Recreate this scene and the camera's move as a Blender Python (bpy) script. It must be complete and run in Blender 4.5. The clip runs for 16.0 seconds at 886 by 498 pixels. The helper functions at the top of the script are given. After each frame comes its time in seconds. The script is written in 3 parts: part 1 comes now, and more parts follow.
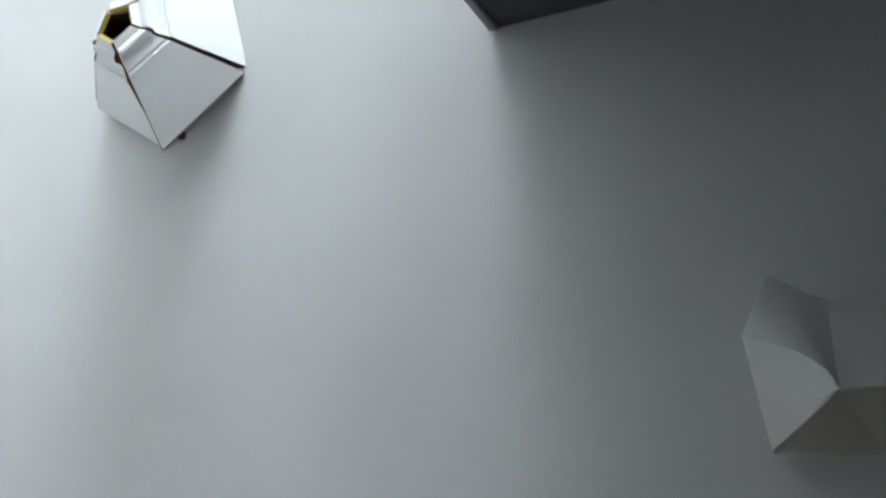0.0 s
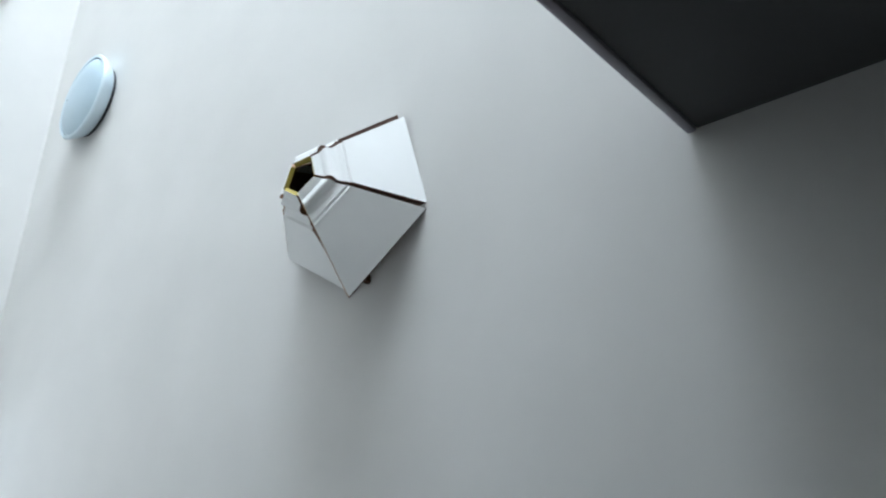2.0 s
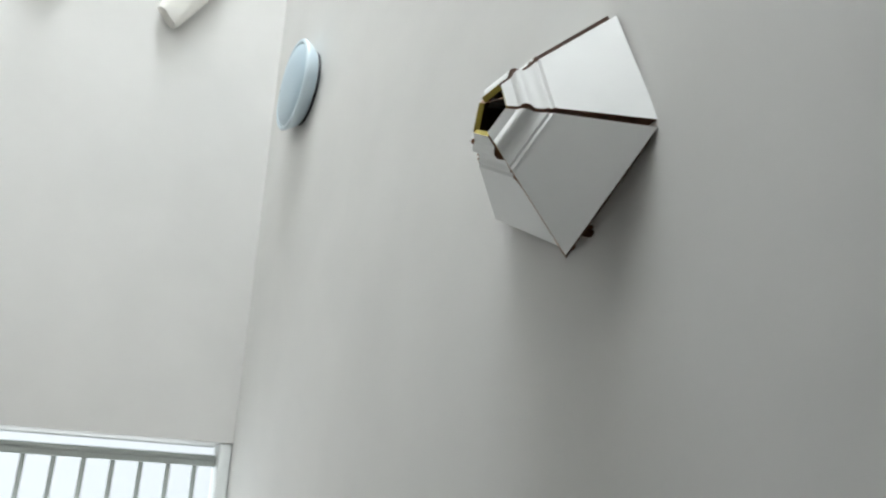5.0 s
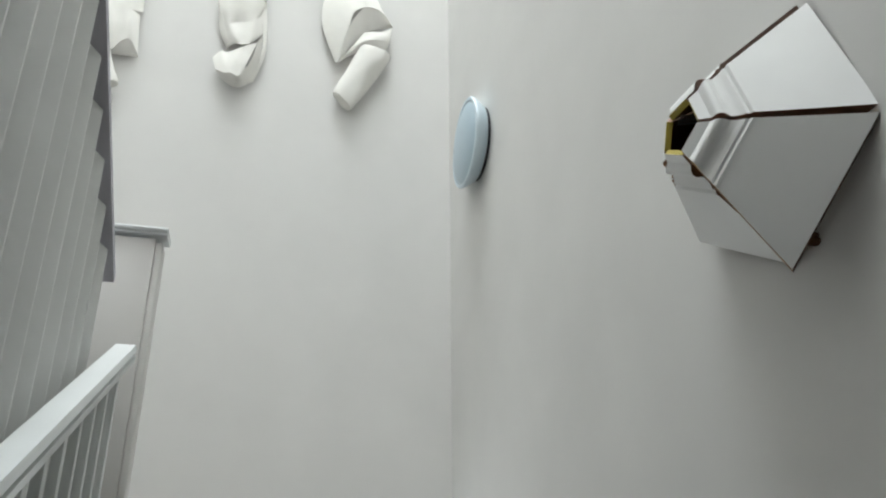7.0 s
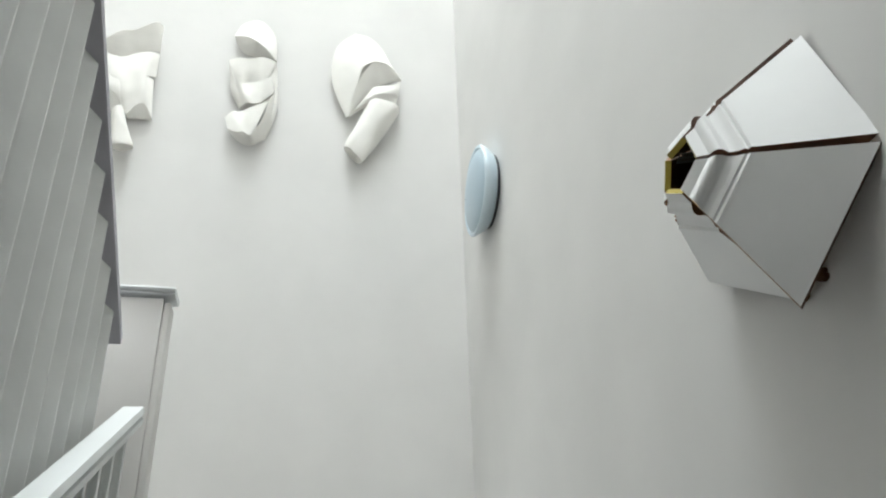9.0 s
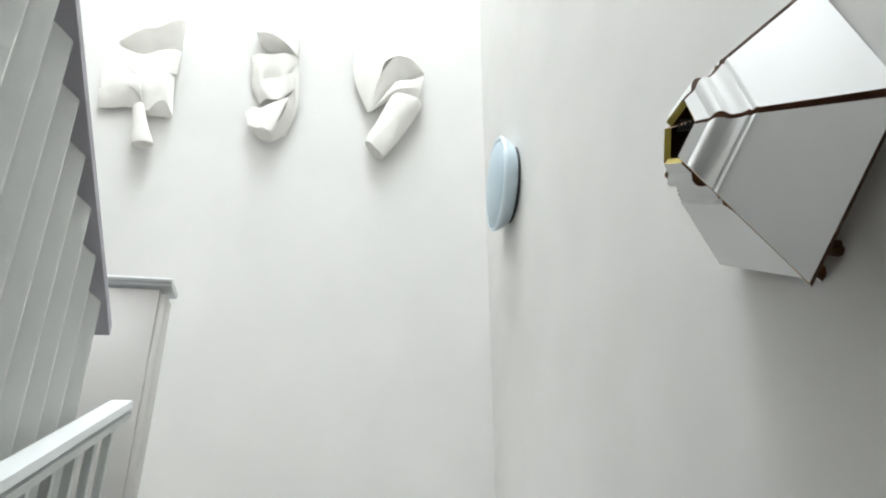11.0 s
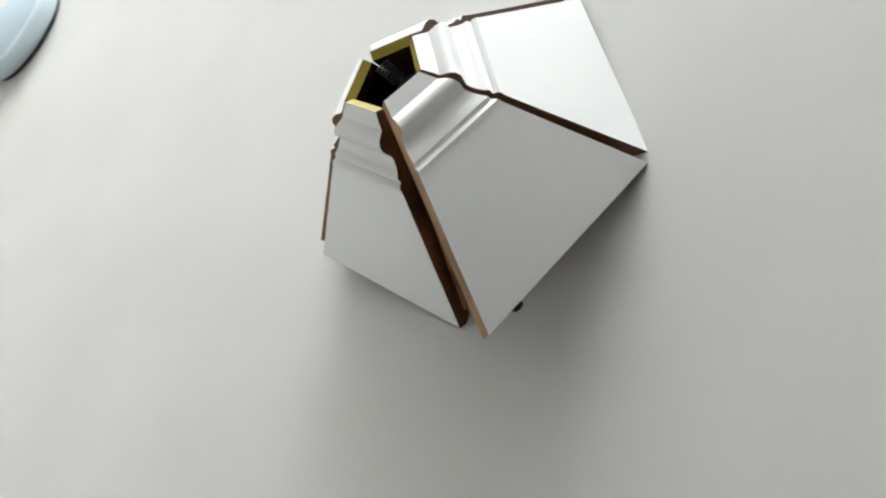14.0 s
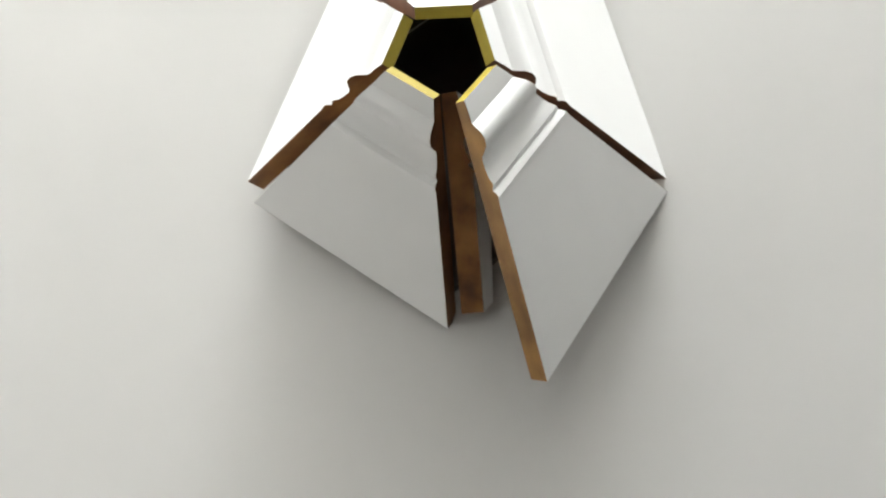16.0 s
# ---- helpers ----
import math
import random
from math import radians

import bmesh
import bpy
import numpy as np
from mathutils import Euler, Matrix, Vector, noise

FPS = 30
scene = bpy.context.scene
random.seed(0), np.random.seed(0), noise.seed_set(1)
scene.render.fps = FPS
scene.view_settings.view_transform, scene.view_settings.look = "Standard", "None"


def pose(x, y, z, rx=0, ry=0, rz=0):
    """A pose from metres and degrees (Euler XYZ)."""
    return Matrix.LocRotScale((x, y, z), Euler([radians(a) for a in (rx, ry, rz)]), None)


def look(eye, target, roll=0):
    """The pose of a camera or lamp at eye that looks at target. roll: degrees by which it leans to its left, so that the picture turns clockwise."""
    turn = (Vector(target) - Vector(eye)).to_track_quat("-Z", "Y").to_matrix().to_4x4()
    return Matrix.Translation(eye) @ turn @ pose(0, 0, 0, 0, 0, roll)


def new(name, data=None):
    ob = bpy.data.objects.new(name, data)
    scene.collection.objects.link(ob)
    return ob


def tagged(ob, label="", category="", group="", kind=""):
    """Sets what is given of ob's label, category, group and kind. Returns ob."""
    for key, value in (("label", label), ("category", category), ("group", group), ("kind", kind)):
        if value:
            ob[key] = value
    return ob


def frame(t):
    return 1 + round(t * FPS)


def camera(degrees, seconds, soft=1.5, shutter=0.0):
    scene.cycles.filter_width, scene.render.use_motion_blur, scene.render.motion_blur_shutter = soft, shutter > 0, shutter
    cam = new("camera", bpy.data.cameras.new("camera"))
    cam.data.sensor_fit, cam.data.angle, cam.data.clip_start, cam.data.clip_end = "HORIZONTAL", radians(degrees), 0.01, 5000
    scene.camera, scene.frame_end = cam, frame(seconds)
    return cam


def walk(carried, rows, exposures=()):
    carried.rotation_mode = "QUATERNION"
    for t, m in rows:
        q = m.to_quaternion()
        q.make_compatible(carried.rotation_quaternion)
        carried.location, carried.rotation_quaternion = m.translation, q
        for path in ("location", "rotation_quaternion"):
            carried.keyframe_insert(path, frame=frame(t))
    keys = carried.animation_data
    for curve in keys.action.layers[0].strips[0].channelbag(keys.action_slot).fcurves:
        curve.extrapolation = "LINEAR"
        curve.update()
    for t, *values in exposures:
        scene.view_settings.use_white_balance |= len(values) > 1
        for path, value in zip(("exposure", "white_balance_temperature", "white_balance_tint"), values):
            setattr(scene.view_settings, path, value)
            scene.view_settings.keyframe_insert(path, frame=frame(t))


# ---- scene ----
cam = camera(58.9, 16.0, 2.1, 0.4)
PATH = [
    (0, (3.689, -1.258, 1.584), (2.812, 0.466, 2.094), 1.0),
    (0.5, (3.709, -1.254, 1.59), (2.754, 0.375, 2.249), 1.6),
    (1, (3.676, -1.229, 1.613), (2.649, 0.314, 2.364), 1.8),
    (1.5, (3.64, -1.169, 1.668), (2.5, 0.283, 2.436), 1.4),
    (2, (3.616, -1.139, 1.671), (2.377, 0.226, 2.448), 1.1),
    (2.5, (3.595, -1.099, 1.683), (2.254, 0.182, 2.432), 1.4),
    (3, (3.539, -0.991, 1.731), (2.11, 0.219, 2.434), 2.9),
    (5.5, (3.34, -0.845, 1.786), (1.635, -0.083, 2.502), 0.8),
    (6, (3.32, -0.861, 1.788), (1.565, -0.249, 2.526), -0.0),
    (6.5, (3.327, -0.85, 1.789), (1.545, -0.357, 2.552), -0.3),
    (7, (3.32, -0.855, 1.79), (1.542, -0.416, 2.594), -0.3),
    (7.5, (3.316, -0.85, 1.795), (1.552, -0.427, 2.637), -0.7),
    (8, (3.31, -0.846, 1.799), (1.56, -0.433, 2.676), -1.3),
    (8.5, (3.31, -0.835, 1.799), (1.571, -0.434, 2.703), -1.8),
    (11, (3.218, -0.683, 1.805), (1.468, -0.427, 2.738), -0.2),
    (11.5, (3.142, -0.679, 1.809), (1.414, -0.364, 2.767), 0.3),
    (12, (3.059, -0.672, 1.818), (1.39, -0.148, 2.789), 0.7),
    (12.5, (2.977, -0.648, 1.832), (1.43, 0.178, 2.795), 2.75),
    (13, (2.906, -0.665, 1.844), (1.54, 0.446, 2.793), 4.0),
    (13.5, (2.863, -0.696, 1.92), (1.625, 0.587, 2.824), 4.4),
    (14, (2.804, -0.671, 1.962), (1.68, 0.72, 2.858), 4.76),
    (14.5, (2.675, -0.651, 2.021), (1.734, 0.851, 2.946), 4.64),
    (15, (2.584, -0.698, 2.107), (1.794, 0.949, 2.922), 4.44),
    (15.5, (2.532, -0.738, 2.111), (1.891, 1.018, 2.823), 4.62),
    (16, (2.433, -0.822, 2.171), (2.104, 1.095, 2.634), 2.09),
]
# seconds, stops, kelvin, tint
LIGHTING = [
    (0, -0.42, 5720, 5), (1.5, -0.72, 5720, 5), (3, -0.8, 5680, 5), (4.5, -1.06, 6150, 6), (5.5, -1.06, 6350, 7), (7, -1.38, 6350, 6), (8.5, -1.22, 6350, 6), (11, -0.9, 6320, 7), (13, -0.82, 6380, 8), (14.5, -0.45, 6450, 8), (16, -0.36, 6580, 9),
]
walk(cam, [(t, look(eye, target, roll)) for t, eye, target, roll in PATH], LIGHTING)

# ---- the numbers of the place ----
SKY = (2.6, -1.2, 5.0, 1.5)  # roof light: middle x, y, size x, y
SKY_POWER = 2100.0
WINDOW_POWER = 13.0
PYR = (2.308, -0.018, 2.510, 18.98, 0.078, 0.028)  # wall sculpture: place, turn of its first side, lean

# ---- world, light ----
world = bpy.data.worlds.new("world")
scene.world = world
world.use_nodes = True
_wn = world.node_tree
_sky = _wn.nodes.new("ShaderNodeTexSky")
_sky.sky_type = "NISHITA"
_sky.sun_disc = False
_sky.sun_elevation = radians(48)
_sky.sun_rotation = radians(120)
_wn.links.new(_sky.outputs[0], _wn.nodes["Background"].inputs[0])
_wn.nodes["Background"].inputs[1].default_value = 0.12


def area_lamp(name, m, sx, sy, energy, colour):
    data = bpy.data.lights.new(name, "AREA")
    data.shape, data.size, data.size_y = "RECTANGLE", sx, sy
    data.energy, data.color = energy, colour
    ob = new(name, data)
    ob.matrix_world = m
    return ob


# daylight in the opening of the roof light above the stairwell
area_lamp("skylight_daylight", pose(SKY[0], SKY[1], 12.46), SKY[2], SKY[3], SKY_POWER, (0.95, 0.98, 1.0))

# daylight in the opening of the low landing window
area_lamp("window_daylight", pose(-0.17, -0.82, 1.78, 0, -90, 0), 0.64, 1.5, WINDOW_POWER, (0.95, 0.98, 1.0))


# ---- materials ----
def material(name, colour, rough=0.6, vary=0.06, scale=6.0, grain=120.0, bump=0.1, spec=0.4, depth=0.002, sheen=0.0):
    mat = bpy.data.materials.new(name)
    mat.use_nodes = True
    nt = mat.node_tree
    bsdf = nt.nodes["Principled BSDF"]
    tex = nt.nodes.new("ShaderNodeTexCoord")
    big = nt.nodes.new("ShaderNodeTexNoise")
    big.inputs["Scale"].default_value, big.inputs["Detail"].default_value = scale, 5
    fine = nt.nodes.new("ShaderNodeTexNoise")
    fine.inputs["Scale"].default_value, fine.inputs["Detail"].default_value = grain, 3
    nt.links.new(tex.outputs["Object"], big.inputs["Vector"])
    nt.links.new(tex.outputs["Object"], fine.inputs["Vector"])
    ramp = nt.nodes.new("ShaderNodeValToRGB")
    lo = [max(0, c * (1 - vary)) for c in colour]
    hi = [min(1, c * (1 + vary)) for c in colour]
    ramp.color_ramp.elements[0].position, ramp.color_ramp.elements[0].color = 0.3, (*lo, 1)
    ramp.color_ramp.elements[1].position, ramp.color_ramp.elements[1].color = 0.7, (*hi, 1)
    nt.links.new(big.outputs["Fac"], ramp.inputs["Fac"])
    nt.links.new(ramp.outputs["Color"], bsdf.inputs["Base Color"])
    rr = nt.nodes.new("ShaderNodeMapRange")
    rr.inputs["To Min"].default_value, rr.inputs["To Max"].default_value = max(0.02, rough - 0.08), min(1, rough + 0.08)
    nt.links.new(big.outputs["Fac"], rr.inputs["Value"])
    nt.links.new(rr.outputs["Result"], bsdf.inputs["Roughness"])
    bsdf.inputs["Specular IOR Level"].default_value = spec
    b = nt.nodes.new("ShaderNodeBump")
    b.inputs["Strength"].default_value, b.inputs["Distance"].default_value = bump, depth
    nt.links.new(fine.outputs["Fac"], b.inputs["Height"])
    nt.links.new(b.outputs["Normal"], bsdf.inputs["Normal"])
    return mat


def wood_material(name, dark, light, along=(6, 60, 60), rough=0.55):
    mat = bpy.data.materials.new(name)
    mat.use_nodes = True
    nt = mat.node_tree
    bsdf = nt.nodes["Principled BSDF"]
    tex = nt.nodes.new("ShaderNodeTexCoord")
    mp = nt.nodes.new("ShaderNodeMapping")
    mp.inputs["Scale"].default_value = along
    nt.links.new(tex.outputs["Object"], mp.inputs["Vector"])
    n1 = nt.nodes.new("ShaderNodeTexNoise")
    n1.inputs["Scale"].default_value, n1.inputs["Detail"].default_value = 1.0, 6
    nt.links.new(mp.outputs["Vector"], n1.inputs["Vector"])
    n2 = nt.nodes.new("ShaderNodeTexNoise")
    n2.inputs["Scale"].default_value, n2.inputs["Detail"].default_value = 14.0, 4
    nt.links.new(tex.outputs["Object"], n2.inputs["Vector"])
    mix = nt.nodes.new("ShaderNodeMath")
    mix.operation = "MULTIPLY_ADD"
    mix.inputs[1].default_value = 0.5
    half = nt.nodes.new("ShaderNodeMath")
    half.operation = "MULTIPLY"
    half.inputs[1].default_value = 0.5
    nt.links.new(n2.outputs["Fac"], half.inputs[0])
    nt.links.new(n1.outputs["Fac"], mix.inputs[0])
    nt.links.new(half.outputs[0], mix.inputs[2])
    ramp = nt.nodes.new("ShaderNodeValToRGB")
    ramp.color_ramp.elements[0].position, ramp.color_ramp.elements[0].color = 0.35, (*dark, 1)
    ramp.color_ramp.elements[1].position, ramp.color_ramp.elements[1].color = 0.65, (*light, 1)
    nt.links.new(mix.outputs[0], ramp.inputs["Fac"])
    nt.links.new(ramp.outputs["Color"], bsdf.inputs["Base Color"])
    bsdf.inputs["Roughness"].default_value = rough
    b = nt.nodes.new("ShaderNodeBump")
    b.inputs["Strength"].default_value, b.inputs["Distance"].default_value = 0.2, 0.001
    nt.links.new(n1.outputs["Fac"], b.inputs["Height"])
    nt.links.new(b.outputs["Normal"], bsdf.inputs["Normal"])
    return mat


PLASTER = material("white_plaster", (0.71, 0.70, 0.68), 0.8, 0.035, 2.6, 30.0, 0.2, 0.2, 0.002)
# near-black for unseen lower walls, so little light bounces back into the shade
SHADE_WALL = material("shade_dark_wall", (0.035, 0.035, 0.036), 0.8, 0.04, 2.0, 60.0, 0.1, 0.2)
CEILING = material("ceiling_paint", (0.74, 0.74, 0.73), 0.8, 0.03, 2.0, 90.0, 0.15, 0.2)
GLOSS_WHITE = material("white_lacquer", (0.86, 0.86, 0.845), 0.33, 0.02, 9.0, 260.0, 0.04, 0.5, 0.001)
TRIM_WHITE = material("white_joinery_paint", (0.72, 0.74, 0.73), 0.42, 0.04, 5.0, 140.0, 0.08, 0.4, 0.001)
SLAT_WHITE = material("white_slat_paint", (0.84, 0.85, 0.835), 0.5, 0.05, 7.0, 120.0, 0.08, 0.35, 0.001)
GREY_TRIM = material("grey_violet_trim", (0.33, 0.32, 0.36), 0.5, 0.06, 8.0, 150.0, 0.08, 0.35, 0.001)
SCREEN_TRIM = material("lavender_grey_trim", (0.56, 0.55, 0.60), 0.5, 0.06, 8.0, 150.0, 0.08, 0.35, 0.001)
# soffit grey is lowered so its colour carries the shade under the upper floor
SOFFIT = material("shade_grey_soffit", (0.085, 0.088, 0.092), 0.7, 0.06, 3.0, 80.0, 0.2, 0.3)
LOW_WALL = material("warm_white_wall_paint", (0.66, 0.64, 0.615), 0.6, 0.04, 5.0, 120.0, 0.1, 0.3, 0.001)
# greyer than the joinery paint: the backlit look of the railing is in the colour
RAIL_GREY = material("backlit_grey_green_rail", (0.52, 0.56, 0.54), 0.45, 0.05, 6.0, 120.0, 0.06, 0.4, 0.001)
PAPER = material("white_paper_pulp", (0.93, 0.915, 0.875), 0.85, 0.03, 12.0, 220.0, 0.25, 0.15, 0.001)
# daylight passes through the paper
_pt = PAPER.node_tree
_thin = _pt.nodes.new("ShaderNodeBsdfTranslucent")
_thin.inputs["Color"].default_value = (0.97, 0.95, 0.90, 1)
_both = _pt.nodes.new("ShaderNodeMixShader")
_both.inputs[0].default_value = 0.22
_pt.links.new(_pt.nodes["Principled BSDF"].outputs[0], _both.inputs[1])
_pt.links.new(_thin.outputs[0], _both.inputs[2])
_pt.links.new(_both.outputs[0], _pt.nodes["Material Output"].inputs["Surface"])
LAMP_GLASS = material("pale_blue_opal_glass", (0.46, 0.58, 0.66), 0.3, 0.03, 6.0, 60.0, 0.02, 0.5, 0.001)
LAMP_RIM = material("pale_blue_enamel_rim", (0.65, 0.755, 0.82), 0.35, 0.03, 6.0, 80.0, 0.03, 0.5, 0.001)
DARK_METAL = material("dark_gap_metal", (0.03, 0.03, 0.035), 0.5, 0.1, 8.0, 90.0, 0.05, 0.4, 0.001)
DARK_GLOSS = material("dark_gloss_filler", (0.085, 0.068, 0.060), 0.3, 0.2, 9.0, 80.0, 0.05, 0.6, 0.001)
PERFORATED = material("grey_galvanised_steel", (0.26, 0.26, 0.27), 0.35, 0.1, 30.0, 200.0, 0.05, 0.6, 0.001)
WOOD = wood_material("brown_sawn_wood", (0.11, 0.040, 0.010), (0.42, 0.19, 0.048), (42, 8, 42))
WOOD_GREY = wood_material("grey_brown_wood", (0.085, 0.048, 0.036), (0.24, 0.145, 0.11), (42, 8, 42))
WOOD_LIGHT = wood_material("ochre_sawn_wood", (0.12, 0.050, 0.011), (0.44, 0.225, 0.055), (42, 8, 42))
WOOD_RED = wood_material("red_brown_wood", (0.075, 0.026, 0.008), (0.29, 0.12, 0.032), (42, 8, 42))
WOOD_DEEP = wood_material("deep_brown_wood", (0.055, 0.02, 0.007), (0.20, 0.085, 0.028))
WOOD_BACK = wood_material("dark_stained_back", (0.05, 0.024, 0.013), (0.11, 0.052, 0.028), (6, 60, 60), 0.75)
WOOD_BACK.node_tree.nodes["Principled BSDF"].inputs["Specular IOR Level"].default_value = 0.1
YELLOW = material("yellow_painted_end_grain", (0.42, 0.33, 0.045), 0.6, 0.2, 25.0, 200.0, 0.2, 0.3, 0.001)
OAK = wood_material("grey_brown_tread_wood", (0.085, 0.068, 0.054), (0.19, 0.158, 0.128), (3, 40, 40))


def glow(name, colour, strength):
    mat = bpy.data.materials.new(name)
    mat.use_nodes = True
    bsdf = mat.node_tree.nodes["Principled BSDF"]
    bsdf.inputs["Base Color"].default_value = (*colour, 1)
    bsdf.inputs["Emission Color"].default_value = (*colour, 1)
    bsdf.inputs["Emission Strength"].default_value = strength
    return mat


OUTSIDE = glow("bright_overcast_outside", (0.95, 0.98, 1.0), 1.6)


# ---- mesh helpers ----
def part(name, bm, mat, parent=None, label="", smooth=False):
    me = bpy.data.meshes.new(name)
    bm.normal_update()
    bm.to_mesh(me)
    bm.free()
    me.set_sharp_from_angle(angle=radians(40))
    for m in (mat if isinstance(mat, (list, tuple)) else [mat]):
        me.materials.append(m)
    if smooth:
        for p in me.polygons:
            p.use_smooth = True
    ob = new(name, me)
    if parent is not None:
        ob.parent = parent
    if label:
        tagged(ob, label)
    return ob


def thing(name, m, label, category, group="", kind=""):
    ob = new(name)
    ob.matrix_world = m
    ob.empty_display_size = 0.1
    return tagged(ob, label, category, group, kind)


def add_box(bm, lo, hi, bevel=0.0, m=None):
    made = bmesh.ops.create_cube(bm, size=1.0)["verts"]
    size = [h - l for l, h in zip(lo, hi)]
    mid = [(h + l) / 2 for l, h in zip(lo, hi)]
    for v in made:
        v.co = Vector((v.co.x * size[0] + mid[0], v.co.y * size[1] + mid[1], v.co.z * size[2] + mid[2]))
    if bevel:
        edges = list({e for v in made for e in v.link_edges})
        made = bmesh.ops.bevel(bm, geom=edges, offset=bevel, segments=2, affect="EDGES", profile=0.5)["verts"]
    if m is not None:
        bmesh.ops.transform(bm, matrix=m, verts=list({v for v in made}))
    return bm


def box(lo, hi, bevel=0.0):
    return add_box(bmesh.new(), lo, hi, bevel)


def prism(profile, axis_from, axis_to):
    """A profile of (a, b) pairs carried from one place to another: each end is a function of (a, b)."""
    bm = bmesh.new()
    p = [bm.verts.new(axis_from(a, b)) for a, b in profile]
    q = [bm.verts.new(axis_to(a, b)) for a, b in profile]
    n = len(profile)
    for i in range(n):
        bm.faces.new((p[i], p[(i + 1) % n], q[(i + 1) % n], q[i]))
    bm.faces.new(p[::-1])
    bm.faces.new(q)
    bmesh.ops.recalc_face_normals(bm, faces=bm.faces)
    return bm


def setting(name, bm, mat, label, category):
    return tagged(part(name, bm, mat), label, category, "", "structure")


# ---- structure ----
LANDING = 1.36
SLAB_X, SLAB_Z = 3.15, 2.388
WIN_TOP, WIN_LEFT = 2.13, -1.62
ROOF = 12.4
FAR_Y, FAR_X = -3.4, 7.2

setting("wall_east", box((-0.25, 0.0, -0.2), (FAR_X, 0.25, ROOF + 0.3)), PLASTER, "plain white plastered stairwell wall beside the climbing flight", "wall")
bm = box((-0.25, FAR_Y, WIN_TOP), (0.0, 0.0, ROOF + 0.3))
setting("wall_north", bm, PLASTER, "tall white plastered end wall above the landing window", "wall")
setting("wall_north_pier", box((-0.25, FAR_Y, -0.2), (0.0, WIN_LEFT, WIN_TOP)), PLASTER, "white plastered wall beside the low landing window", "wall")
setting("wall_north_sill", box((-0.25, WIN_LEFT, -0.2), (0.0, 0.0, LANDING + 0.06)), PLASTER, "white plastered wall below the landing window", "wall")
# closing walls out of view; the lower halves are darkened to cut bounced light
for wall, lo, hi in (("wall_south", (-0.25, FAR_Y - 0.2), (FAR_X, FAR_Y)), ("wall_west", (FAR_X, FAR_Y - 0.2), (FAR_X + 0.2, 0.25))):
    setting(wall + "_lower", box((*lo, -0.2), (*hi, SLAB_Z + 0.1)), SHADE_WALL, "unseen plain wall below the upper floor, coloured dark to hold shade", "wall")
    setting(wall + "_upper", box((*lo, SLAB_Z + 0.1), (*hi, ROOF + 0.3)), PLASTER, "plain white plastered wall above the upper floor", "wall")
setting("floor", box((-0.25, FAR_Y - 0.2, -0.25), (FAR_X + 0.2, 0.25, 0.0)), OAK, "plain wooden floor at the foot of the stair", "floor")

# roof with the opening of the roof light
sx0, sx1 = SKY[0] - SKY[2] / 2, SKY[0] + SKY[2] / 2
sy0, sy1 = SKY[1] - SKY[3] / 2, SKY[1] + SKY[3] / 2
bm = bmesh.new()
add_box(bm, (-0.25, FAR_Y, ROOF), (sx0, 0.0, ROOF + 0.2))
add_box(bm, (sx1, FAR_Y, ROOF), (FAR_X, 0.0, ROOF + 0.2))
add_box(bm, (sx0, FAR_Y, ROOF), (sx1, sy0, ROOF + 0.2))
add_box(bm, (sx0, sy1, ROOF), (sx1, 0.0, ROOF + 0.2))
setting("ceiling", bm, CEILING, "white ceiling around a roof light over the stairwell", "ceiling")

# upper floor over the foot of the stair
setting("upper_floor_slab", box((SLAB_X + 0.012, FAR_Y, SLAB_Z), (FAR_X, 0.0, SLAB_Z + 0.18)), SOFFIT, "grey soffit of the upper floor, darkened for the shade below", "ceiling")
# unseen wall added to block daylight, so the long wall dims towards the slab
setting("light_blocker_wall", box((SLAB_X + 0.015, FAR_Y, SLAB_Z + 0.18), (SLAB_X + 0.135, 0.0, SLAB_Z + 1.38)), PLASTER, "unseen plain white wall on the upper floor edge, added to block daylight", "wall")
setting("soffit_trim", box((SLAB_X - 0.006, FAR_Y, SLAB_Z - 0.008), (SLAB_X + 0.012, -0.002, SLAB_Z + 0.19), 0.004), GREY_TRIM, "dark grey edge trim along the upper floor", "trim")

# outside the landing window
bm = box((-3.2, -6.0, -1.0), (-3.1, 4.0, 6.0))
setting("backdrop", bm, OUTSIDE, "blank bright overcast daylight outside the window", "sky")

# ---- stair under the camera ----
stair = thing("stair_flight", pose(1.31, 0, 0), "wooden stair flight climbing along the white wall", "stairs")
RISERS, GOING = 9, 0.285
RISE = LANDING / RISERS
for i in range(RISERS - 1):
    top = LANDING - RISE * (i + 1)
    x0 = 0.0 + GOING * i
    part("tread", box((x0 - 0.0, -1.19, top - 0.04), (x0 + GOING + 0.025, -0.004, top), 0.006), OAK, stair)
    part("riser", box((x0 - 0.02, -1.19, top + 0.0015), (x0 - 0.002, -0.004, top + RISE - 0.041)), TRIM_WHITE, stair)
part("string", prism([(-0.02, LANDING - 0.05), (GOING * 8 + 0.03, 0.0), (GOING * 8 - 0.3, 0.0), (-0.02, LANDING - 0.35)],
                     lambda a, b: (a, -1.192, b), lambda a, b: (a, -1.212, b)), TRIM_WHITE, stair)
setting("landing", box((0.0, FAR_Y, LANDING - 0.2), (1.31, -0.0, LANDING)), OAK, "wooden half landing before the low window", "floor")

# hand rail of the climbing flight
RAIL_Y = -1.168
rail = thing("stair_balustrade", pose(1.366, RAIL_Y, 0), "white painted sloping handrail with thin square balusters", "railing")
SLOPE = -0.485
RL = 1.85
def rail_z(x):
    return 2.330 + SLOPE * x
